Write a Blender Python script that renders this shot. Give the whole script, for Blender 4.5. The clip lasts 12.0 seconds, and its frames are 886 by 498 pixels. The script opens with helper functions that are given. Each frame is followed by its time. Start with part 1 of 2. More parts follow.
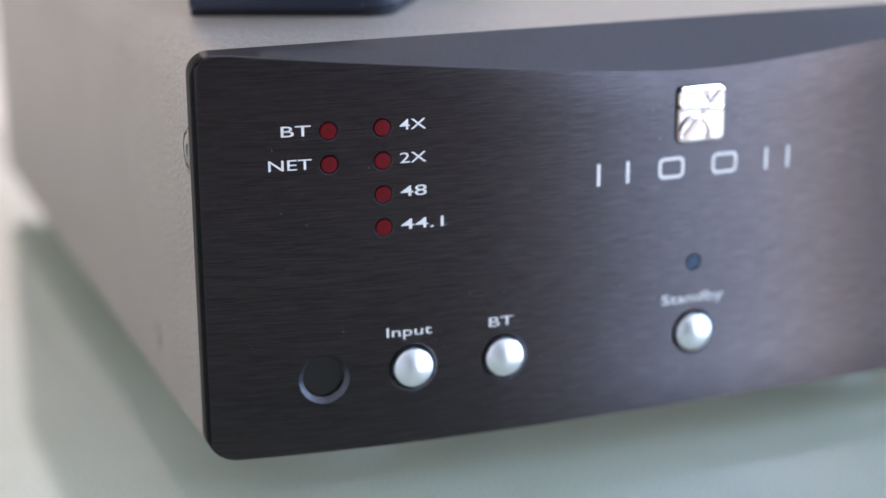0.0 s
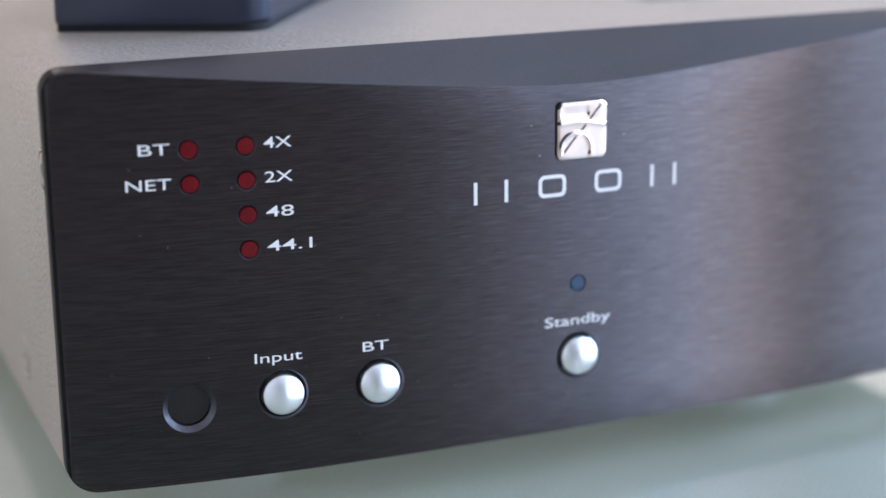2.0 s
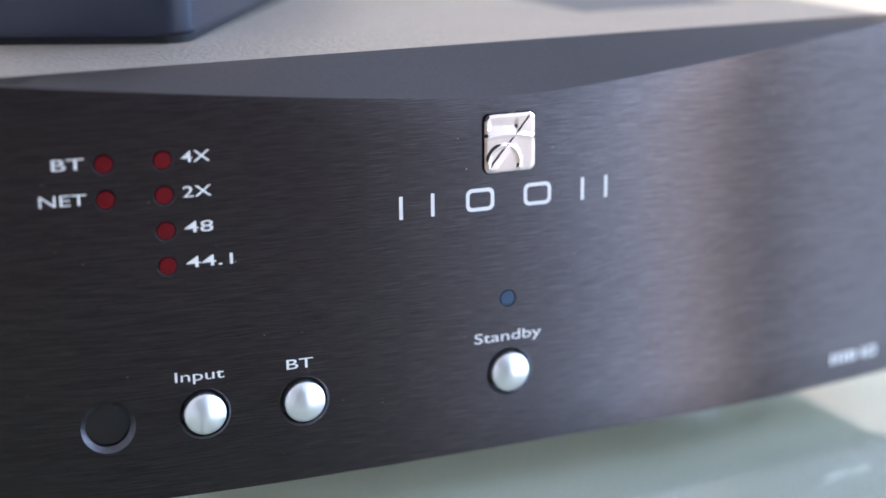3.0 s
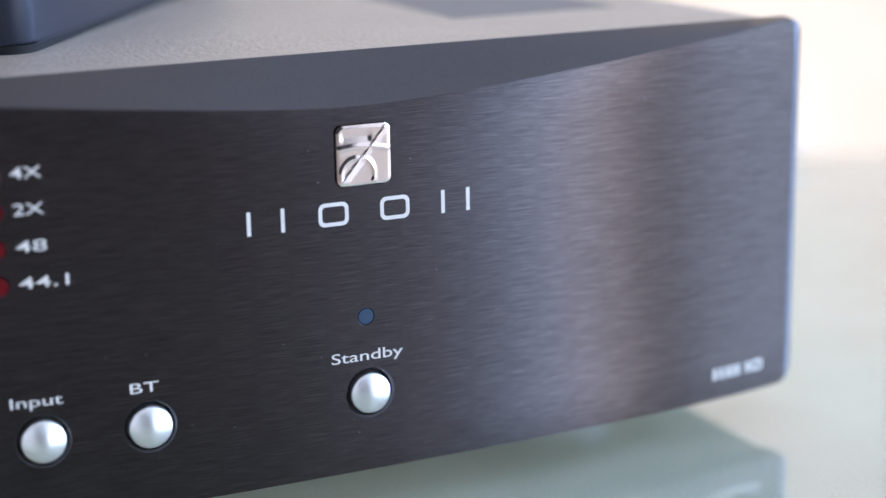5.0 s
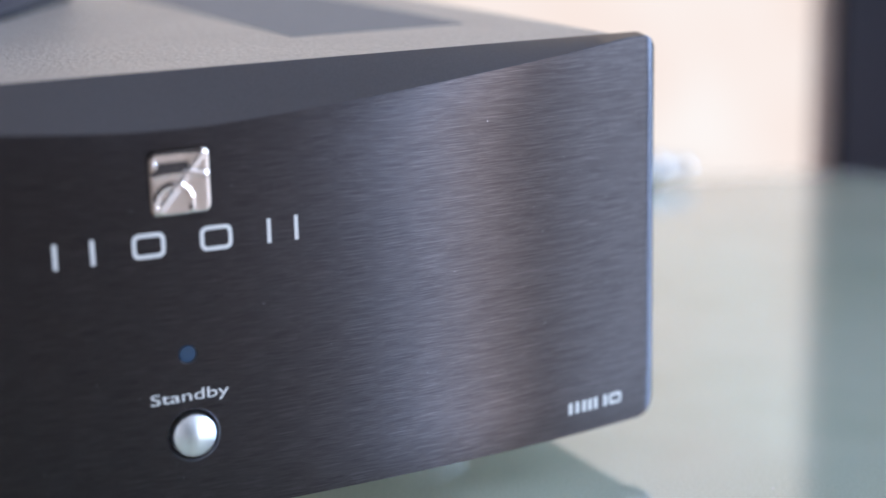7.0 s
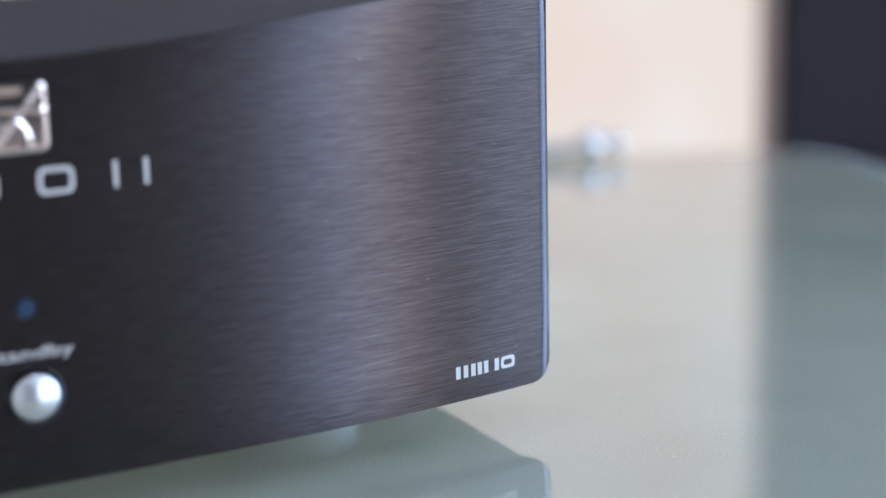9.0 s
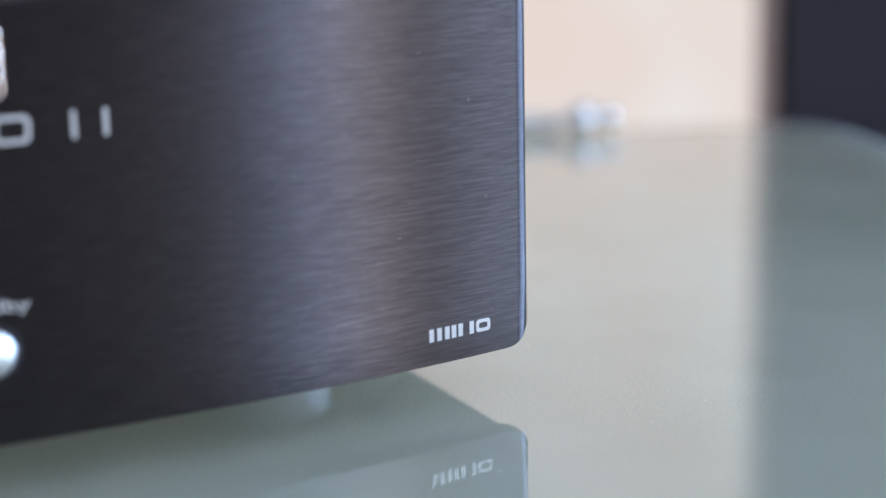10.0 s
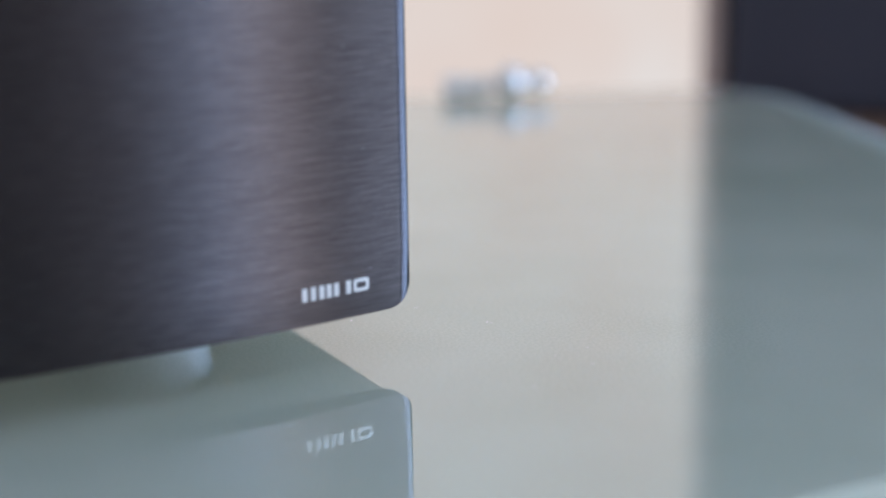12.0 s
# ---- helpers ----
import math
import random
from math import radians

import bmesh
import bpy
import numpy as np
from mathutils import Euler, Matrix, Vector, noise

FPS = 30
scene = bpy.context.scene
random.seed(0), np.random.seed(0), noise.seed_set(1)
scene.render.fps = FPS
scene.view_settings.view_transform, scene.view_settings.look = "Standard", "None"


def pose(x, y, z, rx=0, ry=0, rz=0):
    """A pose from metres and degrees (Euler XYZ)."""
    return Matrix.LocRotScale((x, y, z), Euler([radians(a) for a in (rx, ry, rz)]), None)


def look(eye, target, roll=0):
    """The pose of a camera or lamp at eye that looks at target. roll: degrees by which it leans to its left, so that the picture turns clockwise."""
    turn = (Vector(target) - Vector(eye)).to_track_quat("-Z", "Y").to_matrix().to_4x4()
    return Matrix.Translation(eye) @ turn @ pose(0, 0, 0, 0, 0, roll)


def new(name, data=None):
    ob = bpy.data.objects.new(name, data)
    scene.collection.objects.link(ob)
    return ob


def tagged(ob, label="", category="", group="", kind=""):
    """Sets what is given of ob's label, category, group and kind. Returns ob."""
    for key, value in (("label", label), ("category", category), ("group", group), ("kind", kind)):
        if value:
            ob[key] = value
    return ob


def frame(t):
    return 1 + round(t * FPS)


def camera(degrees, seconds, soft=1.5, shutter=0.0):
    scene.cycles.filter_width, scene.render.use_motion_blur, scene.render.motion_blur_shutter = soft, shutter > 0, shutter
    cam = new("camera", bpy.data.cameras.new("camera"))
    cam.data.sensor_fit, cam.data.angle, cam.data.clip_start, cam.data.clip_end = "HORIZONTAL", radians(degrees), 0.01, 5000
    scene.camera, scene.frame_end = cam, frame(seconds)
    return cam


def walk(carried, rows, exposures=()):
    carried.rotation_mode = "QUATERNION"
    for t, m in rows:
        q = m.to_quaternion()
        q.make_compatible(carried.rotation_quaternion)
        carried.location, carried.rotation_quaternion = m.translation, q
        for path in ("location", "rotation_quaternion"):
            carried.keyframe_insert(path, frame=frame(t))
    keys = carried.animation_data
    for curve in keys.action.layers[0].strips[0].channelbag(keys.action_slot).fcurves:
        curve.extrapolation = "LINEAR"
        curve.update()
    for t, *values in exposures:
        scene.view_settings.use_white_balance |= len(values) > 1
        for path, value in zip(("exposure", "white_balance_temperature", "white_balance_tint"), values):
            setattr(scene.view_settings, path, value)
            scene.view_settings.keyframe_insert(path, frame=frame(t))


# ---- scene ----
cam = camera(28.62, 12.0, soft=1.5)
walk(cam, [
    (0.0, look((-0.1528, -0.2687, 0.1215), (-0.0533, -0.0183, 0.0455), -0.48)),
    (0.5, look((-0.1498, -0.2662, 0.1214), (-0.0472, -0.0169, 0.0458), -0.32)),
    (1.0, look((-0.1457, -0.2647, 0.1204), (-0.0406, -0.0161, 0.0458), -0.29)),
    (1.5, look((-0.1381, -0.2659, 0.1198), (-0.0348, -0.0164, 0.0458), -0.44)),
    (2.0, look((-0.133, -0.266, 0.1186), (-0.0295, -0.0162, 0.0459), -0.61)),
    (2.5, look((-0.1282, -0.2652, 0.1179), (-0.0232, -0.0157, 0.0463), -0.71)),
    (3.0, look((-0.1226, -0.2646, 0.1173), (-0.0159, -0.0155, 0.0467), -0.74)),
    (5.0, look((-0.1002, -0.2619, 0.1154), (0.0105, -0.0143, 0.046), -1.13)),
    (5.5, look((-0.0935, -0.2606, 0.1147), (0.0192, -0.0133, 0.0473), -1.39)),
    (6.0, look((-0.0874, -0.2595, 0.1158), (0.027, -0.0131, 0.048), -1.31)),
    (6.5, look((-0.0821, -0.2573, 0.1154), (0.0342, -0.0118, 0.0475), -1.28)),
    (7.0, look((-0.0776, -0.2543, 0.1119), (0.0424, -0.0101, 0.0461), -1.31)),
    (9.0, look((-0.0546, -0.2449, 0.0971), (0.0686, -0.0017, 0.0329), -1.39)),
    (9.5, look((-0.0499, -0.2434, 0.0937), (0.0718, 0.0002, 0.0283), -1.22)),
    (10.0, look((-0.047, -0.2414, 0.0903), (0.075, 0.0019, 0.0247), -1.19)),
    (10.5, look((-0.0441, -0.2399, 0.0873), (0.0786, 0.0031, 0.0217), -1.07)),
    (11.0, look((-0.0391, -0.2385, 0.0854), (0.0832, 0.0044, 0.0187), -1.02)),
    (11.5, look((-0.0328, -0.2375, 0.0846), (0.0889, 0.0052, 0.0161), -0.99)),
    (12.0, look((-0.0273, -0.238, 0.0833), (0.0971, 0.0033, 0.0145), -0.82)),
], exposures=[(0, 0.55, 6100, 10), (2.5, 0.55, 6100, 10), (5.0, 0.45, 6100, 10), (7.0, 0.24, 6100, 10), (10.0, -0.01, 6100, 10), (12, -0.11, 6100, 10)])
# macro lens: one fixed focus plane on the fascia
cam.data.dof.use_dof = True
cam.data.dof.focus_distance = 0.284
cam.data.dof.aperture_fstop = 7.3

# ---------------------------------------------------------------- light
world = bpy.data.worlds.new("sky")
scene.world = world
world.use_nodes = True
wn = world.node_tree
sky = wn.nodes.new("ShaderNodeTexSky")
sky.sky_type = 'NISHITA'
sky.sun_disc = False
sky.sun_elevation = radians(40)
sky.sun_rotation = radians(120)
wn.nodes["Background"].inputs["Strength"].default_value = 0.07
wn.links.new(sky.outputs["Color"], wn.nodes["Background"].inputs["Color"])


def window_lamp(name, place, target, sx, sy, watts, colour):
    data = bpy.data.lights.new(name, 'AREA')
    data.shape, data.size, data.size_y = 'RECTANGLE', sx, sy
    data.energy, data.color = watts, colour
    ob = new(name, data)
    ob.matrix_world = look(place, target)
    return ob


# room: a low table before a wide garden window
RX0, RX1, RY0, RY1, RZ0, RZ1 = -1.7, 2.9, -3.2, 1.35, -0.45, 1.95
window_lamp("window_light_front", (1.92, RY0 + 0.02, 0.55), (1.92, 0, 0.55), 0.28, 1.94, 25, (0.44, 0.66, 1.0))
window_lamp("window_light_front_warm", (2.27, RY0 + 0.02, 0.55), (2.27, 0, 0.55), 0.24, 1.94, 18, (1.0, 0.89, 0.84))
window_lamp("window_light_side", (RX1 - 0.02, -2.15, 0.6), (0, -2.15, 0.6), 1.7, 1.9, 53, (0.58, 0.75, 1.0))
window_lamp("window_light_right", (RX1 - 0.02, 0.15, 0.75), (0, 0.15, 0.75), 1.9, 1.7, 105, (0.42, 0.62, 1.0))
window_lamp("window_light_left", (RX0 + 0.02, 0.2, 0.9), (0, 0.2, 0.9), 1.5, 1.5, 1.8, (1.0, 0.94, 0.86))


# ---------------------------------------------------------------- materials
def material(name, colour, rough=0.5, metal=0.0):
    m = bpy.data.materials.new(name)
    m.use_nodes = True
    b = m.node_tree.nodes["Principled BSDF"]
    b.inputs["Base Color"].default_value = (*colour, 1)
    b.inputs["Roughness"].default_value = rough
    b.inputs["Metallic"].default_value = metal
    return m


def wire(m, a, b):
    m.node_tree.links.new(a, b)


def shader(m):
    return m.node_tree.nodes["Principled BSDF"]


def coords(m, scale):
    geo = m.node_tree.nodes.new("ShaderNodeTexCoord")
    mp = m.node_tree.nodes.new("ShaderNodeMapping")
    mp.inputs["Scale"].default_value = scale
    wire(m, geo.outputs["Object"], mp.inputs["Vector"])
    return mp.outputs["Vector"]


def noise_tex(m, scale, detail=3.0, vec=(1, 1, 1), rough=0.55):
    n = m.node_tree.nodes.new("ShaderNodeTexNoise")
    n.inputs["Scale"].default_value = scale
    n.inputs["Detail"].default_value = detail
    n.inputs["Roughness"].default_value = rough
    wire(m, coords(m, vec), n.inputs["Vector"])
    return n.outputs["Fac"]


def ramp(m, fac, stops):
    r = m.node_tree.nodes.new("ShaderNodeValToRGB")
    els = r.color_ramp.elements
    els[0].position, els[0].color = stops[0][0], (*stops[0][1], 1)
    els[1].position, els[1].color = stops[-1][0], (*stops[-1][1], 1)
    for pos, col in stops[1:-1]:
        e = els.new(pos)
        e.color = (*col, 1)
    wire(m, fac, r.inputs["Fac"])
    return r.outputs["Color"]


def span(m, fac, lo, hi, a=0.3, b=0.7):
    r = m.node_tree.nodes.new("ShaderNodeMapRange")
    for key, value in (("From Min", a), ("From Max", b), ("To Min", lo), ("To Max", hi)):
        r.inputs[key].default_value = value
    wire(m, fac, r.inputs["Value"])
    return r.outputs["Result"]


def bump(m, fac, strength, distance):
    b = m.node_tree.nodes.new("ShaderNodeBump")
    b.inputs["Strength"].default_value = strength
    b.inputs["Distance"].default_value = distance
    wire(m, fac, b.inputs["Height"])
    wire(m, b.outputs["Normal"], shader(m).inputs["Normal"])
    return b


def brushed_black():
    """Black anodised aluminium, brushed along x: gloss spreads up and down."""
    m = material("brushed_black_aluminium", (0.07, 0.066, 0.072), 0.345, 1.0)
    s = shader(m)
    s.inputs["Anisotropic"].default_value = 1.0
    t = m.node_tree.nodes.new("ShaderNodeCombineXYZ")
    t.inputs["Z"].default_value = 1.0
    wire(m, t.outputs["Vector"], s.inputs["Tangent"])
    lines = noise_tex(m, 60, 5.0, (2.6, 2.6, 330), 0.80)
    soft = noise_tex(m, 25, 2.0, (1, 1, 5))
    wire(m, ramp(m, lines, [(0.32, (0.036, 0.030, 0.031)), (0.5, (0.073, 0.063, 0.064)), (0.68, (0.165, 0.144, 0.147))]), s.inputs["Base Color"])
    wire(m, span(m, soft, 0.34, 0.355), s.inputs["Roughness"])
    bump(m, lines, 0.12, 0.00004)
    return m


def satin_black():
    m = material("satin_black_anodised", (0.07, 0.07, 0.078), 0.42, 1.0)
    grain = noise_tex(m, 2500, 2.0)
    wire(m, ramp(m, grain, [(0.3, (0.100, 0.090, 0.090)), (0.7, (0.113, 0.102, 0.102))]), shader(m).inputs["Base Color"])
    bump(m, grain, 0.04, 0.00002)
    return m


def textured_paint():
    """Fine-wrinkle dark grey powder coat."""
    m = material("textured_grey_paint", (0.12, 0.117, 0.11), 0.44)
    grain = noise_tex(m, 1150, 3.0)
    wide = noise_tex(m, 40, 2.0)
    mix = m.node_tree.nodes.new("ShaderNodeMath")
    mix.operation = 'MULTIPLY_ADD'
    mix.inputs[1].default_value = 0.35
    wire(m, wide, mix.inputs[0])
    wire(m, grain, mix.inputs[2])
    wire(m, ramp(m, mix.outputs["Value"], [(0.4, (0.320, 0.262, 0.210)), (0.9, (0.490, 0.408, 0.332))]), shader(m).inputs["Base Color"])
    shader(m).inputs["Specular IOR Level"].default_value = 1.0
    bump(m, grain, 0.9, 0.0004)
    return m


def satin_glass():
    """Back-painted pale green glass with a finely etched face."""
    m = material("satin_green_glass", (0.36, 0.43, 0.41), 0.05)
    s = shader(m)
    s.inputs["IOR"].default_value = 1.5
    wide = noise_tex(m, 9, 3.0)
    etch = noise_tex(m, 2100, 2.0)
    mix = m.node_tree.nodes.new("ShaderNodeMath")
    mix.operation = 'MULTIPLY_ADD'
    mix.inputs[1].default_value = 0.6
    wire(m, etch, mix.inputs[0])
    wire(m, wide, mix.inputs[2])
    wire(m, ramp(m, mix.outputs["Value"], [(0.55, (0.310, 0.390, 0.292)), (0.98, (0.455, 0.535, 0.415))]), s.inputs["Base Color"])
    s.inputs["Subsurface Weight"].default_value = 0.85
    s.inputs["Subsurface Radius"].default_value = (1.0, 1.1, 1.05)
    s.inputs["Subsurface Scale"].default_value = 0.09
    s.inputs["Coat Weight"].default_value = 1.0
    s.inputs["Coat IOR"].default_value = 1.68
    s.inputs["Coat Roughness"].default_value = 0.02
    fine = noise_tex(m, 900, 3.0)
    wire(m, span(m, fine, 0.008, 0.03), s.inputs["Roughness"])
    return m


def speckled(name, a, b, scale, rough, relief=0.0, metal=0.0):
    m = material(name, a, rough, metal)
    fac = noise_tex(m, scale, 4.0)
    wire(m, ramp(m, fac, [(0.3, a), (0.7, b)]), shader(m).inputs["Base Color"])
    if relief:
        bump(m, fac, 0.4, relief)
    return m


BRUSHED = brushed_black()
SATIN = satin_black()
PAINT = textured_paint()
GLASS = satin_glass()
CHROME = speckled("polished_chrome", (0.86, 0.76, 0.71), (0.91, 0.82, 0.77), 300, 0.06, 0, 1.0)
ALU = speckled("satin_aluminium", (0.86, 0.86, 0.86), (0.92, 0.92, 0.91), 900, 0.30, 0.00001, 1.0)
BUTTON = speckled("fine_blasted_aluminium", (0.92, 0.92, 0.91), (0.96, 0.96, 0.95), 900, 0.40, 0.00001, 1.0)
INK = speckled("white_print", (0.76, 0.72, 0.69), (0.84, 0.80, 0.77), 3000, 0.6)
RED = speckled("red_lens", (0.10, 0.002, 0.004), (0.14, 0.003, 0.006), 700, 0.4)
shader(RED).inputs["Specular IOR Level"].default_value = 0.2
BLUE = speckled("dark_blue_lens", (0.014, 0.040, 0.085), (0.022, 0.055, 0.11), 700, 0.45)
DARK = speckled("dark_plastic", (0.012, 0.009, 0.009), (0.016, 0.012, 0.012), 500, 0.12)
SIDEBLACK = speckled("black_anodised_side", (0.017, 0.016, 0.016), (0.024, 0.022, 0.022), 900, 0.55, 0, 1.0)
LIDGREY = speckled("smooth_darker_grey", (0.170, 0.164, 0.166), (0.195, 0.188, 0.190), 500, 0.6)
LINT = speckled("pale_lint", (0.28, 0.28, 0.28), (0.5, 0.5, 0.5), 9000, 0.9)
RUBBER = speckled("black_rubber", (0.006, 0.006, 0.007), (0.010, 0.010, 0.011), 400, 0.85, 0.00005)
PALE = speckled("pale_silicone", (0.94, 0.95, 0.95), (0.97, 0.98, 0.98), 200, 0.4)
shader(PALE).inputs["Subsurface Weight"].default_value = 1.0
shader(PALE).inputs["Subsurface Radius"].default_value = (1.0, 1.0, 1.0)
shader(PALE).inputs["Subsurface Scale"].default_value = 0.006
BLUEBLACK = speckled("blue_black_plastic", (0.015, 0.018, 0.032), (0.021, 0.024, 0.040), 60, 0.28)
WOOD = speckled("brown_wood", (0.16, 0.09, 0.06), (0.24, 0.14, 0.09), 30, 0.45, 0.0002)
CLOTH = speckled("dark_grille_cloth", (0.044, 0.044, 0.062), (0.062, 0.062, 0.084), 1500, 0.8, 0.0002)
BLACKBOX = speckled("matt_black_metal", (0.022, 0.022, 0.032), (0.03, 0.03, 0.04), 400, 0.5, 0.00005)
GREY = speckled("grey_plastic", (0.72, 0.69, 0.64), (0.80, 0.77, 0.72), 300, 0.5)
shader(GREY).inputs["Subsurface Weight"].default_value = 0.8
shader(GREY).inputs["Subsurface Radius"].default_value = (1.0, 1.0, 0.9)
shader(GREY).inputs["Subsurface Scale"].default_value = 0.01
MACHINED = speckled("machined_black_edge", (0.11, 0.105, 0.12), (0.15, 0.145, 0.16), 900, 0.4, 0, 1.0)
STEEL = speckled("screw_steel", (0.20, 0.19, 0.175), (0.30, 0.285, 0.27), 800, 0.35, 0, 1.0)
WALLP = speckled("cream_wall_paint", (0.74, 0.66, 0.60), (0.78, 0.70, 0.64), 6, 0.8, 0.0004)
# near-black tone that dims what the front panel mirrors
DIMWALL = speckled("dark_reflection_wall", (0.026, 0.021, 0.019), (0.034, 0.028, 0.025), 5, 0.8, 0.0004)
BEECH = speckled("pale_rose_wood_edge", (0.70, 0.54, 0.47), (0.78, 0.62, 0.54), 40, 0.5, 0.0001)
FLOORM = speckled("warm_floor", (0.46, 0.36, 0.28), (0.55, 0.44, 0.35), 4, 0.5, 0.0003)
CEIL = speckled("white_ceiling_paint", (0.66, 0.65, 0.63), (0.70, 0.69, 0.67), 6, 0.85, 0.0003)


# ---------------------------------------------------------------- mesh helpers
def part(name, bm, mat, parent=None, label="", smooth=35.0):
    me = bpy.data.meshes.new(name)
    bmesh.ops.recalc_face_normals(bm, faces=bm.faces)
    bm.to_mesh(me)
    bm.free()
    me.materials.append(mat)
    if smooth:
        me.shade_smooth()
        me.set_sharp_from_angle(angle=radians(smooth))
    ob = new(name, me)
    if parent:
        ob.parent = parent
    if label:
        ob["label"] = label
    return ob


def empty(name, m=None):
    ob = new(name)
    ob.empty_display_size = 0.01
    if m:
        ob.matrix_world = m
    return ob


def box(x0, x1, y0, y1, z0, z1, bevel=0.0, segs=3):
    bm = bmesh.new()
    bmesh.ops.create_cube(bm, size=1)
    for v in bm.verts:
        v.co = Vector((x0 if v.co.x < 0 else x1, y0 if v.co.y < 0 else y1, z0 if v.co.z < 0 else z1))
    if bevel:
        bmesh.ops.bevel(bm, geom=list(bm.edges), offset=bevel, segments=segs, profile=0.5, affect='EDGES')
    return bm


def lathe(profile, segs=40, m=None):
    """Turn (radius, height) pairs about z; the ends close on the axis."""
    bm = bmesh.new()
    rings = []
    for r, h in profile:
        if r < 1e-9:
            rings.append([bm.verts.new((0, 0, h))])
        else:
            rings.append([bm.verts.new((r * math.cos(2 * math.pi * i / segs), r * math.sin(2 * math.pi * i / segs), h)) for i in range(segs)])
    for a, b in zip(rings, rings[1:]):
        for i in range(segs):
            j = (i + 1) % segs
            if len(a) == 1 and len(b) == 1:
                continue
            if len(a) == 1:
                bm.faces.new((a[0], b[i], b[j]))
            elif len(b) == 1:
                bm.faces.new((a[i], a[j], b[0]))
            else:
                bm.faces.new((a[i], a[j], b[j], b[i]))
    if m:
        bmesh.ops.transform(bm, matrix=m, verts=bm.verts)
    return bm


def slab(outline, z0, z1, bevel=0.0, segs=2):
    """Extrude a closed (x, y) outline from z0 to z1."""
    bm = bmesh.new()
    low = [bm.verts.new((x, y, z0)) for x, y in outline]
    top = [bm.verts.new((x, y, z1)) for x, y in outline]
    n = len(outline)
    bm.faces.new(low[::-1])
    bm.faces.new(top)
    for i in range(n):
        bm.faces.new((low[i], low[(i + 1) % n], top[(i + 1) % n], top[i]))
    if bevel:
        edges = [e for e in bm.edges if abs(e.verts[0].co.z - e.verts[1].co.z) < 1e-6]
        bmesh.ops.bevel(bm, geom=edges, offset=bevel, segments=segs, profile=0.5, affect='EDGES')
    return bm


def rounded(points, radius, steps=6):
    """Round the corners of a convex (x, y) polygon, given anticlockwise."""
    out = []
    n = len(points)
    for i in range(n):
        p, a, b = Vector(points[i]), Vector(points[i - 1]), Vector(points[(i + 1) % n])
        u, v = (a - p).normalized(), (b - p).normalized()
        half = u.angle(v) / 2
        r = radius[i] if isinstance(radius, (list, tuple)) else radius
        d = r / math.tan(half)
        c = p + (u + v).normalized() * (r / math.sin(half))
        s, e = p + u * d - c, p + v * d - c
        a0 = math.atan2(s.y, s.x)
        da = (math.atan2(e.y, e.x) - a0 + math.pi) % (2 * math.pi) - math.pi
        for k in range(steps + 1):
            q = a0 + da * k / steps
            out.append((c.x + r * math.cos(q), c.y + r * math.sin(q)))
    return out


# ---------------------------------------------------------------- fascia shape
A = 0.0894           # half width of the bow
EDGE_LEFT, EDGE_RIGHT = 0.0891, 0.0903
SAG = 0.0063         # how far the middle bows forward
ZB, ZT, YB = 0.0071, 0.0768, 0.0028
RB, RT, RE_LEFT, RE_RIGHT = 0.0050, 0.0036, 0.0009, 0.0032


def bow(x):
    return -SAG * (1 - (min(abs(x), A) / A) ** 3.0)


def round_in(x, r):
    d = abs(x) - ((EDGE_LEFT if x < 0 else EDGE_RIGHT) - r)
    return r - math.sqrt(max(r * r - d * d, 0)) if d > 0 else 0.0


def face_y(x):
    return bow(x) + (round_in(x, RE_LEFT) if x < 0 else 0.7 * round_in(x, RE_RIGHT))


def crease_z(x):
    return 0.0691 + 0.102 * (math.sqrt(x * x + 0.015 ** 2) - 0.015)


def fascia_blank():
    xs = set()
    for i in range(81):
        xs.add(round(-0.083 + 0.166 * i / 80, 6))
    for r in (RB, RT, RE_LEFT, RE_RIGHT):
        for k in range(13):
            d = r * math.sin(math.pi / 2 * k / 12)
            xs.add(round(EDGE_RIGHT - r + d, 6))
            xs.add(round(-(EDGE_LEFT - r + d), 6))
    # leave out columns that all but coincide
    kept = []
    for x in sorted(xs):
        if not kept or x - kept[-1] > 0.00004 or x == max(xs):
            kept.append(x)
    bm = bmesh.new()
    cols = []
    for x in kept:
        y = face_y(x)
        b = ZB + round_in(x, RB)
        t = round_in(x, RT)
        zc, zk = min(crease_z(x), ZT - 0.0006) - t, ZT - t
        pts = [(YB, b), (y + 0.00035, b), (y + 0.0001, b + 0.0001), (y, b + 0.00035)]
        for k in range(1, 8):
            pts.append((y, b + 0.00035 + (zc - 0.0005 - b) * k / 8))
        pts += [(y, zc - 0.00025), (y + 0.00009, zc), (y + 0.00035, zc + 0.00022), (YB, zk)]
        cols.append([bm.verts.new((x, p, z)) for p, z in pts])
    for a, b in zip(cols, cols[1:]):
        n = len(a)
        for i in range(n):
            j = (i + 1) % n
            bm.faces.new((a[i], a[j], b[j], b[i]))
    bm.faces.new(cols[0])
    bm.faces.new(cols[-1][::-1])
    return bm


def along_face(x, z, out=0.0):
    """Axes at (x, z) on the fascia: local z points out of it."""
    slope = math.degrees(math.atan2(bow(x + 0.001) - bow(x - 0.001), 0.002))
    return pose(x, bow(x) - out, z, 90, 0, slope)


LEDS = [(-0.0674, 0.0632), (-0.0674, 0.0576), (-0.0584, 0.0632), (-0.0584, 0.0576), (-0.0584, 0.0519), (-0.0584, 0.0462)]
BUTTONS = [(-0.0537, 0.0210), (-0.0370, 0.0209), (0.0003, 0.0208)]
EYE = (-0.0692, 0.0205)
STANDBY_LED = (0.0, 0.0340)
BADGE = (-0.0044, 0.0049, 0.0563, 0.0661)


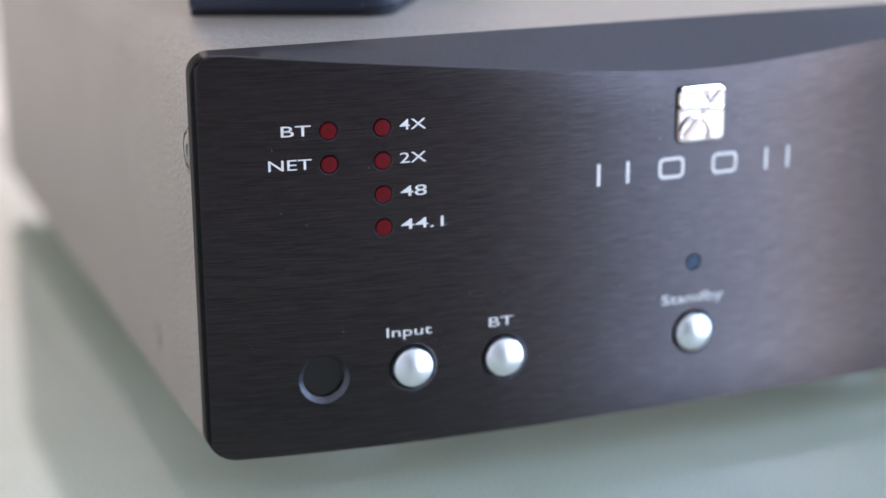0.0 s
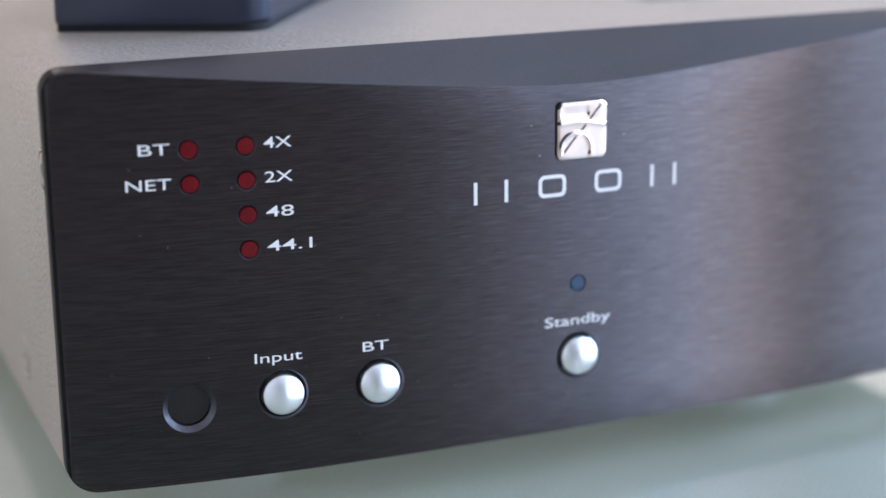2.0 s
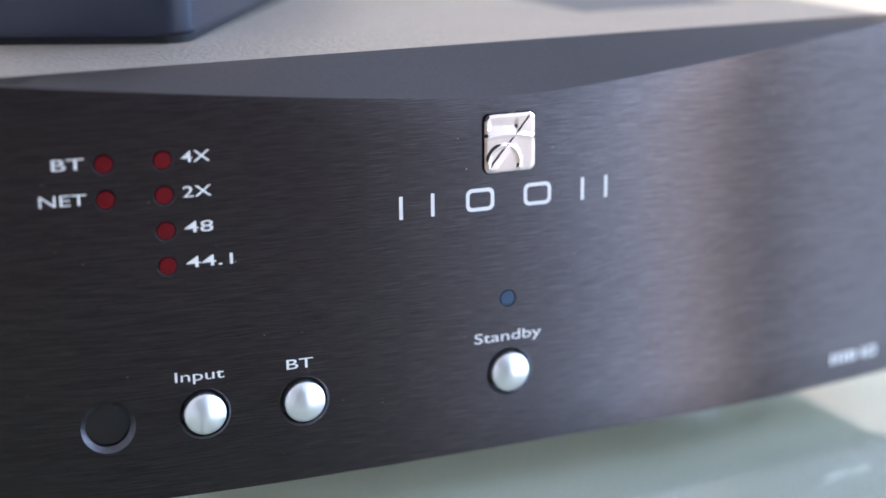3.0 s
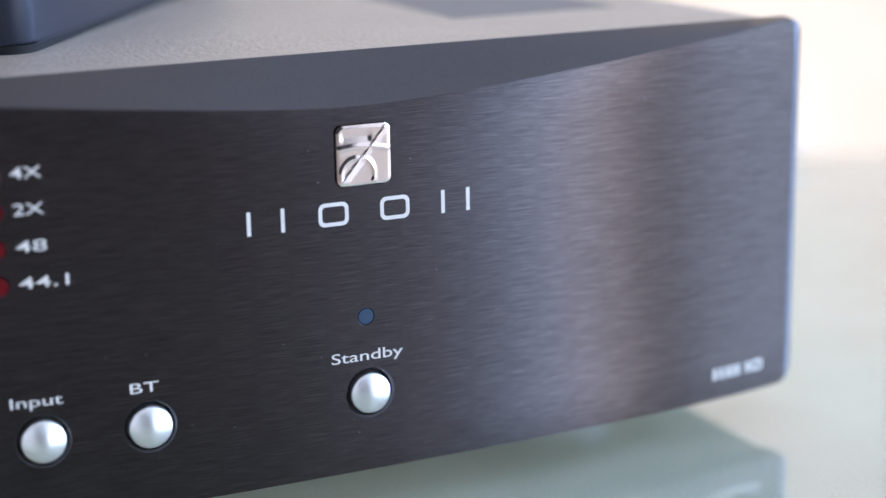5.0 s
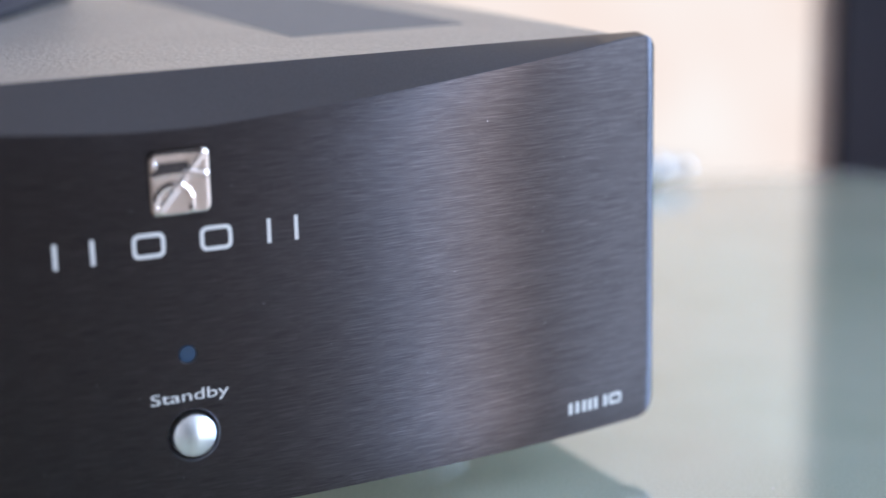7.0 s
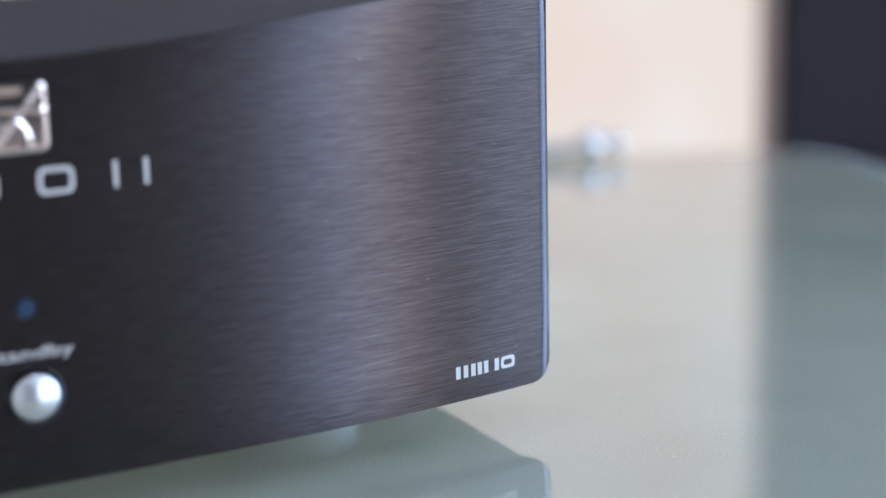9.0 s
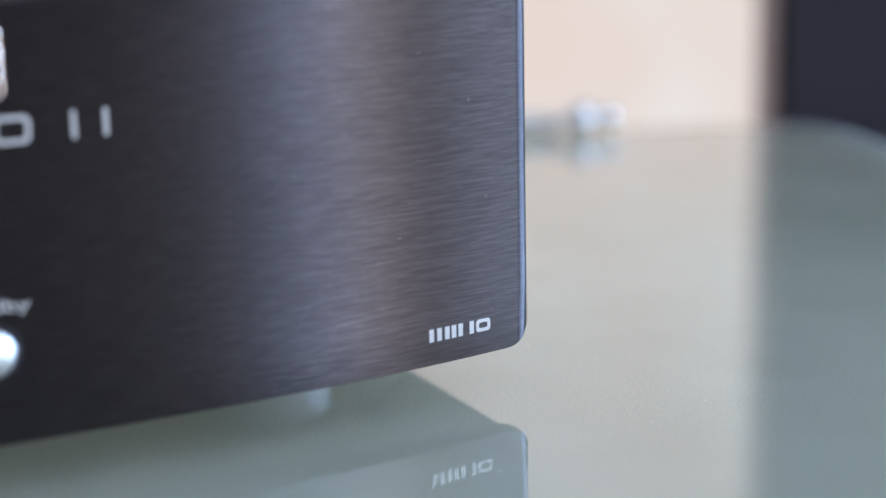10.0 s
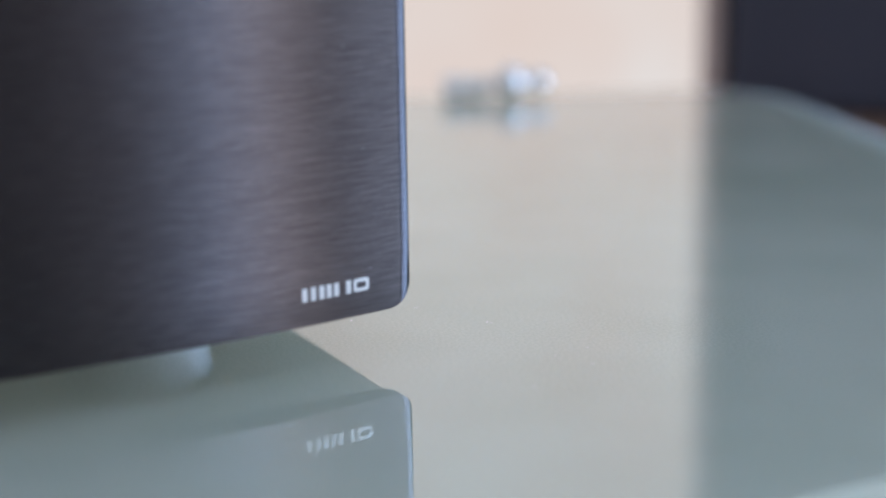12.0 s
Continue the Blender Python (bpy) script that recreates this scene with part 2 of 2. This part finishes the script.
def drill(r, rim, depth, wide):
    """A cutter: a bore with a slightly countersunk mouth."""
    return [(0, -depth), (r, -depth), (r, -rim), (r + wide, 0), (r + wide + 0.0004, 0.0006), (0, 0.0006)]


def fascia(parent):
    blank = part("front_panel", fascia_blank(), BRUSHED, None, "", 0)
    cutters = []
    for x, z in LEDS:
        cutters.append(lathe(drill(0.00146, 0.0003, 0.0016, 0.00028), 28, along_face(x, z)))
    for x, z in BUTTONS:
        cutters.append(lathe(drill(0.00405, 0.00035, 0.0025, 0.0003), 44, along_face(x, z)))
    cutters.append(lathe(drill(0.00355, 0.0009, 0.0024, 0.00085), 44, along_face(*EYE)))
    cutters.append(lathe(drill(0.00150, 0.0001, 0.0016, 0.0001), 28, along_face(*STANDBY_LED)))
    x0, x1, z0, z1 = BADGE
    outline = rounded([(x0 - 0.00022, z0 - 0.00022), (x1 + 0.00022, z0 - 0.00022), (x1 + 0.00022, z1 + 0.00022), (x0 - 0.00022, z1 + 0.00022)], 0.0011)
    pocket = slab(outline, -0.0012, 0.002)
    bmesh.ops.transform(pocket, matrix=pose(0, bow(0), 0, 90, 0, 0), verts=pocket.verts)
    cutters.append(pocket)
    for bm in cutters:
        tool = part("tool", bm, BRUSHED, None, "", 0)
        mod = blank.modifiers.new("cut", 'BOOLEAN')
        mod.operation, mod.solver, mod.object = 'DIFFERENCE', 'EXACT', tool
        bpy.context.view_layer.update()
        done = bpy.data.meshes.new_from_object(blank.evaluated_get(bpy.context.evaluated_depsgraph_get()))
        blank.modifiers.clear()
        blank.data = done
        bpy.data.objects.remove(tool)
    me = blank.data
    me.materials.clear()
    me.materials.append(BRUSHED)
    me.materials.append(SATIN)
    me.materials.append(MACHINED)
    me.materials.append(SIDEBLACK)
    bores = [(x, z, 0.00146, 0.00176) for x, z in LEDS] + [(x, z, 0.00405, 0.00435) for x, z in BUTTONS] + [(*EYE, 0.00355, 0.0044)]
    for p in me.polygons:
        p.use_smooth = True
        p.material_index = 1 if (p.normal.z > 0.35 or abs(p.normal.x) > 0.97) else 0
        if p.normal.x < -0.4 and p.center.x < -0.084:
            p.material_index = 3
        for x, z, r0, r1 in bores:
            d = math.hypot(p.center.x - x, p.center.z - z)
            if d < r1 + 0.0004:
                p.material_index = 2 if (r0 - 0.0002 < d < r1 + 0.0001 and 0.2 < -p.normal.y < 0.97) else 0
    me.set_sharp_from_angle(angle=radians(28))
    blank.parent = parent
    blank["label"] = "bowed brushed black aluminium front panel"
    return blank


def on_face(bm, lift):
    """Bend flat (x, z) print onto the fascia, a hair above it."""
    for v in bm.verts:
        v.co = Vector((v.co.x, bow(v.co.x) - lift - v.co.z, v.co.y))
    return bm


def lettering(text, parent, x, z, width, cap, align):
    """Printed word: x is its start, middle or end, z the middle of its capitals."""
    cu = bpy.data.curves.new("word", 'FONT')
    cu.body, cu.size, cu.resolution_u = text, 1.0, 4
    cu.offset = 0.003
    ob = new("word", cu)
    bpy.context.view_layer.update()
    me = bpy.data.meshes.new_from_object(ob.evaluated_get(bpy.context.evaluated_depsgraph_get()))
    bpy.data.objects.remove(ob)
    bm = bmesh.new()
    bm.from_mesh(me)
    bpy.data.meshes.remove(me)
    x0, x1 = min(v.co.x for v in bm.verts), max(v.co.x for v in bm.verts)
    start = {"start": x, "middle": x - width / 2, "end": x - width}[align]
    for v in bm.verts:
        v.co = Vector((start + (v.co.x - x0) / (x1 - x0) * width, z - cap / 2 + v.co.y / 0.74 * cap, 0))
    bmesh.ops.recalc_face_normals(bm, faces=bm.faces)
    return part("lettering", on_face(bm, 0.00005), INK, parent, "white printed lettering", 0)


def printed(points, parent, lift=0.00006):
    """A flat printed mark with the given outline."""
    bm = bmesh.new()
    bm.faces.new([bm.verts.new((x, z, 0)) for x, z in points])
    return part("printed_mark", on_face(bm, lift), INK, parent, "plain white printed mark", 0)


def printed_ring(x0, x1, z0, z1, stroke, parent):
    bm = bmesh.new()
    outer = rounded([(x0, z0), (x1, z0), (x1, z1), (x0, z1)], min(0.0011, (z1 - z0) * 0.28))
    inner = rounded([(x0 + stroke, z0 + stroke), (x1 - stroke, z0 + stroke), (x1 - stroke, z1 - stroke), (x0 + stroke, z1 - stroke)], min(0.0007, (z1 - z0) * 0.15))
    a = [bm.verts.new((x, z, 0)) for x, z in outer]
    b = [bm.verts.new((x, z, 0)) for x, z in inner]
    for i in range(len(a)):
        j = (i + 1) % len(a)
        bm.faces.new((a[i], a[j], b[j], b[i]))
    return part("printed_mark", on_face(bm, 0.00006), INK, parent, "plain white printed outline", 0)


def swell(t):
    """A rounded band: full at 0, gone at 1."""
    return 0.0 if t > 1 else 0.5 + 0.5 * math.cos(math.pi * t)


def badge(parent):
    """Chrome tile with plain raised bands."""
    x0, x1, z0, z1 = BADGE
    n = 84
    bm = bmesh.new()
    grid = []
    for i in range(n + 1):
        row = []
        for j in range(n + 1):
            u, v = i / n, j / n
            edge = min(u, 1 - u, v, 1 - v)
            fade = min(1.0, edge / 0.06)
            h = 0.00042 + 0.00010 * math.sin(math.pi / 2 * fade)
            # long slanting band, thinner above the middle
            d, w = (u - 0.12) * 0.74 - (v - 0.02) * 0.67, 0.065 if v < 0.5 else 0.048
            rise = 0.00015 * (0.5 - d / (2 * w)) if abs(d) < w else 0.0
            # band across the upper half, bowed
            rise = max(rise, 0.00013 * swell(abs(v - 0.64 + 0.22 * (u - 0.40) ** 2) / 0.07))
            # two arcs springing from the foot of the slanting band
            q = math.hypot(u - 0.36, v - 0.16)
            if u < 0.50:
                rise = max(rise, 0.00013 * swell(abs(q - 0.29) / 0.06))
            else:
                rise = max(rise, 0.00013 * swell(abs(q - 0.33) / 0.06))
            # sunk field in the upper corner
            sunk = 0.00008 * swell(abs(v - 0.82) / 0.13) * swell(max(0.0, abs(u - 0.36) - 0.22) / 0.10)
            h += fade * (rise - sunk)
            cx, cz = x0 + (x1 - x0) * u, z0 + (z1 - z0) * v
            # rounded corners
            r = 0.0011
            kx = max(x0 + r - cx, cx - x1 + r, 0)
            kz = max(z0 + r - cz, cz - z1 + r, 0)
            k = math.hypot(kx, kz)
            if kx > 0 and kz > 0:
                s = max(kx, kz) / k
                cx += (1 - s) * kx * (1 if cx < (x0 + x1) / 2 else -1)
                cz += (1 - s) * kz * (1 if cz < (z0 + z1) / 2 else -1)
            row.append(bm.verts.new((cx, bow(0) - h, cz)))
        grid.append(row)
    for i in range(n):
        for j in range(n):
            bm.faces.new((grid[i][j], grid[i + 1][j], grid[i + 1][j + 1], grid[i][j + 1]))
    rim = [e for e in bm.edges if e.is_boundary]
    ext = bmesh.ops.extrude_edge_only(bm, edges=rim)
    for g in ext["geom"]:
        if isinstance(g, bmesh.types.BMVert):
            g.co.y = bow(0) + 0.0011
    return part("badge", bm, CHROME, parent, "polished chrome tile with plain raised bands", 60)


def streamer():
    root = empty("audio_streamer")
    panel = fascia(root)
    # case: folded cover, rounded along its long edges
    outline = rounded([(-0.0886, 0.0087), (0.0886, 0.0087), (0.0886, 0.0768), (-0.0886, 0.0768)], [0.0015, 0.0015, 0.0072, 0.0072], 10)
    bm = slab(outline, -0.236, -YB - 0.00005, 0.0004, 1)
    bmesh.ops.transform(bm, matrix=pose(0, 0, 0, 90, 0, 0), verts=bm.verts)
    case = part("case", bm, PAINT, root, "textured grey painted metal case", 40)
    # thin rectangle of a darker grey, lying on the lid
    part("lid_rectangle", box(0.0345, 0.0690, 0.0325, 0.1500, 0.07670, 0.07686), LIDGREY, case, "smooth darker grey rectangle on the lid", 0)
    # raised rings imitate recesses; the steel screw's ring is coloured dark as its shade
    for y, z, mat in ((0.0049, 0.0602, STEEL), (0.0385, 0.0188, PAINT)):
        hole = lathe([(0, 0.00005), (0.0031, 0.00005), (0.0032, 0.0002), (0.0037, 0.0002), (0.0039, 0.0), (0, -0.0002)], 28, pose(-0.0886, y, z, 0, -90, 0))
        sunk = part("screw_ring", hole, DARK if mat == STEEL else PAINT, case)
        bm = lathe([(0, 0.0), (0.0026, 0.0), (0.0029, 0.0001), (0.0024, 0.0003), (0.0012, 0.0003), (0.0010, 0.0001), (0, 0.0001)], 24, pose(-0.0886, y, z, 0, -90, 0))
        part("screw", bm, mat, sunk)
    for x, y in ((-0.0724, 0.0245), (0.0724, 0.0245)):
        part("screw", lathe([(0, -0.0006), (0.0018, -0.0006), (0.002, 0), (0.0, 0.0)], 20, pose(x, y, 0.0086)), DARK, case)
    for x in (-0.0550, 0.0552):
        for y in (0.035, 0.205):
            bm = lathe([(0, 0), (0.0104, 0), (0.0112, 0.0006), (0.0115, 0.0016), (0.0125, 0.0086), (0, 0.0086)], 44, pose(x, y, 0.0))
            part("foot", bm, PALE, root, "pale translucent round foot")
    for x, z in LEDS:
        part("indicator_light", lathe([(0, -0.0012), (0.00137, -0.0012), (0.00137, -0.00012), (0.00127, 0.00002), (0, 0.00006)], 28, along_face(x, z)), RED, panel, "unlit dark red indicator lens")
    part("indicator_light", lathe([(0, -0.0012), (0.00138, -0.0012), (0.00138, -0.00022), (0.00128, -0.0001), (0, -0.00006)], 28, along_face(*STANDBY_LED)), BLUE, panel, "unlit dark blue indicator lens")
    part("sensor_window", lathe([(0, -0.0022), (0.0036, -0.0022), (0.0036, -0.0015), (0, -0.0015)], 40, along_face(*EYE)), DARK, panel, "dark sensor window in a countersunk hole")
    for x, z in BUTTONS:
        prof = [(0, -0.0022), (0.00348, -0.0022), (0.00348, 0.0004), (0.00342, 0.00055)]
        for k in range(1, 11):
            q = 1 - k / 10
            prof.append((0.00342 * q, 0.00055 + 0.00125 * (1 - q ** 1.9)) if k < 10 else (0, 0.0018))
        part("button", lathe(prof, 48, along_face(x, z)), BUTTON, panel, "domed satin aluminium push button", 60)
    badge(panel)
    zz = 0.0004
    for word, x, z, w, cap, al in (("BT", -0.0703, 0.0632 + zz, 0.0049, 0.0019, "end"), ("NET", -0.0703, 0.0576 + zz, 0.0071, 0.0019, "end"),
                                   ("4X", -0.0555, 0.0632 + zz, 0.0046, 0.0019, "start"), ("2X", -0.0555, 0.0576 + zz, 0.0046, 0.0019, "start"),
                                   ("48", -0.0555, 0.0519 + zz, 0.0046, 0.0019, "start"), ("44.1", -0.0555, 0.0462 + zz, 0.0075, 0.0019, "start"),
                                   ("Input", -0.0543, 0.0277, 0.0080, 0.0018, "middle"), ("BT", -0.0376, 0.0276, 0.0046, 0.0018, "middle"),
                                   ("Standby", 0.0, 0.0275, 0.0127, 0.0019, "middle")):
        lettering(word, panel, x, z, w, cap, al)
    # maker's word as plain shapes: two upright pairs and two outlines
    z0, z1, s = 0.0499, 0.0538, 0.00065
    for a, b in ((-0.0197, -0.0134), (0.0139, 0.0191)):
        printed([(a, z0), (a + s, z0), (a + s, z1), (a, z1)], panel)
        printed([(b - s, z0), (b, z0), (b, z1), (b - s, z1)], panel)
    printed_ring(-0.0077, -0.0025, z0, z1, s, panel)
    printed_ring(0.0030, 0.0082, z0, z1, s, panel)
    # product word as plain uprights and an outline
    z0, z1 = 0.0111, 0.0132
    for a in (0.0696, 0.0711, 0.0726, 0.0739, 0.0752, 0.0774):
        printed([(a, z0), (a + 0.0009, z0), (a + 0.0009, z1), (a, z1)], panel)
    printed_ring(0.0787, 0.0816, z0, z1, 0.0006, panel)
    return tagged(root, "small black audio streamer with brushed aluminium front, standing on glass table", "audio player")


# ---------------------------------------------------------------- room
def structure(name, bm, mat, label, smooth=0):
    return tagged(part(name, bm, mat, None, "", smooth), label, name.split("_")[0], "", "structure")


T = 0.12
structure("floor", box(RX0 - T, RX1 + T, RY0 - T, RY1 + T, RZ0 - 0.1, RZ0), FLOORM, "warm beige floor below the table")
structure("ceiling", box(RX0 - T, RX1 + T, RY0 - T, RY1 + T, RZ1, RZ1 + 0.1), CEIL, "plain white painted ceiling")


def wall_with_window(name, axis, at, thick, lo, hi, w0, w1, h0, h1, label, mat=None):
    """A wall along x or y with one window opening."""
    bm = bmesh.new()
    for a, b, c, d in ((lo, w0, RZ0, RZ1), (w1, hi, RZ0, RZ1), (w0, w1, RZ0, h0), (w0, w1, h1, RZ1)):
        if b - a < 0.01 or d - c < 0.01:
            continue
        piece = box(a, b, at, at + thick, c, d) if axis == "x" else box(at, at + thick, a, b, c, d)
        me = bpy.data.meshes.new("piece")
        piece.to_mesh(me)
        piece.free()
        bm.from_mesh(me)
        bpy.data.meshes.remove(me)
    return structure(name, bm, mat or WALLP, label)


wall_with_window("wall_back", "x", RY1, T, RX0, RX1, -1.4, 2.2, RZ0 + 0.04, 1.75, "cream wall with a wide garden window")
wall_with_window("wall_right", "y", RX1, T, RY0, RY1, -3.05, 1.1, -0.36, 1.6, "cream wall with a long window")
wall_with_window("wall_left", "y", RX0 - T, T, RY0, RY1, -0.55, 0.95, 0.15, 1.65, "cream wall with a square window")
# unseen dark stretch, added so the front panel mirrors less light on its left
structure("wall_front_dark", box(RX0 - T, 1.20, RY0 - T, RY0, RZ0, RZ1), DIMWALL, "unseen dark wall added behind the camera to dim the front panel's reflection")
wall_with_window("wall_front", "x", RY0 - T, T, 1.202, RX1 + T, 1.76, 2.42, -0.43, 1.6, "cream wall with a tall window")

# bright, hazy garden beyond the wide window
m = bpy.data.materials.new("bright_garden_haze")
m.use_nodes = True
m.node_tree.nodes.remove(shader(m))
glow = m.node_tree.nodes.new("ShaderNodeEmission")
wire(m, ramp(m, noise_tex(m, 2.6, 3.0), [(0.3, (0.94, 0.74, 0.63)), (0.7, (0.98, 0.90, 0.83))]), glow.inputs["Color"])
glow.inputs["Strength"].default_value = 0.88
wire(m, glow.outputs["Emission"], m.node_tree.nodes["Material Output"].inputs["Surface"])
structure("backdrop", box(-3.2, 4.2, 2.3, 2.32, -1.2, 3.4), m, "bright hazy pale garden outside")


# ---------------------------------------------------------------- table
def glass_table():
    root = empty("glass_table", pose(0, 0, 0))
    outline = rounded([(-0.62, -0.080), (0.226, -0.080), (0.299, 0.183), (-0.50, 0.52)], [0.04, 0.03, 0.035, 0.05], 10)
    part("tabletop", slab(outline, -0.010, 0.0, 0.0020, 4), GLASS, root, "pale green satin glass top", 0)
    for x, y in ((-0.54, -0.02), (-0.02, 0.06), (0.03, 0.20), (-0.42, 0.33)):
        part("leg", lathe([(0, RZ0), (0.024, RZ0), (0.024, RZ0 + 0.01), (0.018, RZ0 + 0.014), (0.018, -0.018), (0.03, -0.016), (0.03, -0.0105), (0, -0.0105)], 32, pose(x, y, 0)), ALU, root)
    return tagged(root, "low table with pale green satin glass top on metal legs", "table")


glass_table()
streamer()


def top_box():
    """Small dark box standing on the streamer's lid."""
    root = empty("plastic_box", pose(0, 0, 0.0768))
    plan = [(-0.0793, 0.0412), (-0.0457, 0.0253), (0.0230, 0.1345), (-0.0106, 0.1504)]
    mid = Vector((sum(p[0] for p in plan) / 4, sum(p[1] for p in plan) / 4))
    inset = [tuple(mid + (Vector(p) - mid) * 0.990) for p in plan]
    part("base", slab(rounded(inset, [0.001, 0.0050, 0.003, 0.001]), 0.0, 0.0014), RUBBER, root, "black rubber base")
    part("body", slab(rounded(plan, [0.0012, 0.0055, 0.0035, 0.0012], 8), 0.0014, 0.034, 0.0009, 3), BLUEBLACK, root, "blue-black plastic shell")
    return tagged(root, "small blue-black plastic box standing on the streamer", "box")


top_box()


def sideboard():
    """Low wooden unit beyond the table."""
    root = empty("sideboard", pose(0.352, 0.281, RZ0, 0, 0, -42))
    top = -0.03 - RZ0
    part("top_board", box(0, 0.9, 0, 0.40, top - 0.025, top, 0.002, 2), WOOD, root, "brown wooden top board")
    part("body", box(0.01, 0.89, 0.01, 0.39, 0.05, top - 0.0252, 0.001, 1), WOOD, root)
    for x in (0.05, 0.85):
        for y in (0.05, 0.35):
            part("leg", lathe([(0, 0), (0.014, 0), (0.018, 0.05), (0, 0.0502)], 24, pose(x, y, 0)), WOOD, root)
    return tagged(root, "low brown wooden sideboard standing beyond the glass table", "sideboard")


def side_speaker():
    """Black loudspeaker on the sideboard."""
    root = empty("loudspeaker", pose(0.362, 0.288, -0.03, 0, 0, -42))
    part("cabinet", box(0, 0.22, 0.012, 0.26, 0.0, 0.240, 0.004, 3), BLACKBOX, root, "matt black cabinet")
    part("side_panel", box(-0.009, -0.0005, 0.004, 0.26, 0.0, 0.240, 0.003, 3), BEECH, root, "pale rose-brown wooden side panel")
    part("grille", box(0.002, 0.218, 0, 0.0118, 0.002, 0.238, 0.003, 3), CLOTH, root, "dark cloth front grille")
    return tagged(root, "matt black loudspeaker standing on the wooden sideboard", "loudspeaker")


sideboard()
side_speaker()


def plug():
    root = empty("audio_plug", pose(0.224, 0.204, 0.0, 0, 0, -24))
    part("sleeve", lathe([(0, 0), (0.0022, 0), (0.0030, 0.0008), (0.0030, 0.0100), (0.0036, 0.0108), (0.0036, 0.0140), (0, 0.0141)], 28, pose(-0.006, 0, 0.0036, 0, -90, 0)), GREY, root, "grey plug sleeve")
    for x, r in ((-0.0055, 0.0050), (0.0045, 0.0034)):
        ball = [(r * math.sin(math.pi * k / 14), r - r * math.cos(math.pi * k / 14)) for k in range(1, 14)]
        part("tip", lathe([(0, 0)] + ball + [(0, 2 * r)], 36, pose(x, 0, 0.0050, 0, 90, 0)), ALU, root, "bright rounded metal plug tip")
    return tagged(root, "bright metal and grey plug lying on glass table", "plug")


plug()


def dust():
    """Loose dust specks on the fascia."""
    rng = random.Random(7)
    bm = bmesh.new()
    for i in range(48):
        x, z = rng.uniform(-0.086, 0.086), rng.uniform(0.012, 0.066)
        r, a, k = rng.uniform(0.00003, 0.00008), rng.uniform(0, 6.3), rng.uniform(1.0, 2.6)
        ring = [bm.verts.new((x + r * k * math.cos(a) * math.cos(q) - r * math.sin(a) * math.sin(q),
                              z + r * k * math.sin(a) * math.cos(q) + r * math.cos(a) * math.sin(q), 0)) for q in (0, 1.05, 2.1, 3.14, 4.2, 5.25)]
        bm.faces.new(ring)
    return tagged(part("dust", on_face(bm, 0.00007), LINT, None, "", 0), "tiny pale dust specks on the brushed front", "dust", "", "stuff")


dust()


def table_lint():
    """Small pale flakes lying on the glass."""
    rng = random.Random(11)
    bm = bmesh.new()
    for i in range(46):
        x, y = (rng.uniform(0.085, 0.14), rng.uniform(-0.075, 0.02)) if i < 20 else (rng.uniform(-0.14, 0.12), rng.uniform(-0.07, -0.008))
        r, a, k = rng.uniform(0.00005, 0.00013), rng.uniform(0, 6.3), rng.uniform(1.2, 4.0)
        ring = [bm.verts.new((x + r * k * math.cos(a) * math.cos(q) - r * math.sin(a) * math.sin(q),
                              y + r * k * math.sin(a) * math.cos(q) + r * math.cos(a) * math.sin(q), 0.00006)) for q in (0, 1.05, 2.1, 3.14, 4.2, 5.25)]
        bm.faces.new(ring)
    return tagged(part("lint", bm, LINT, None, "", 0), "tiny pale lint flakes on the glass table", "lint", "", "stuff")


table_lint()
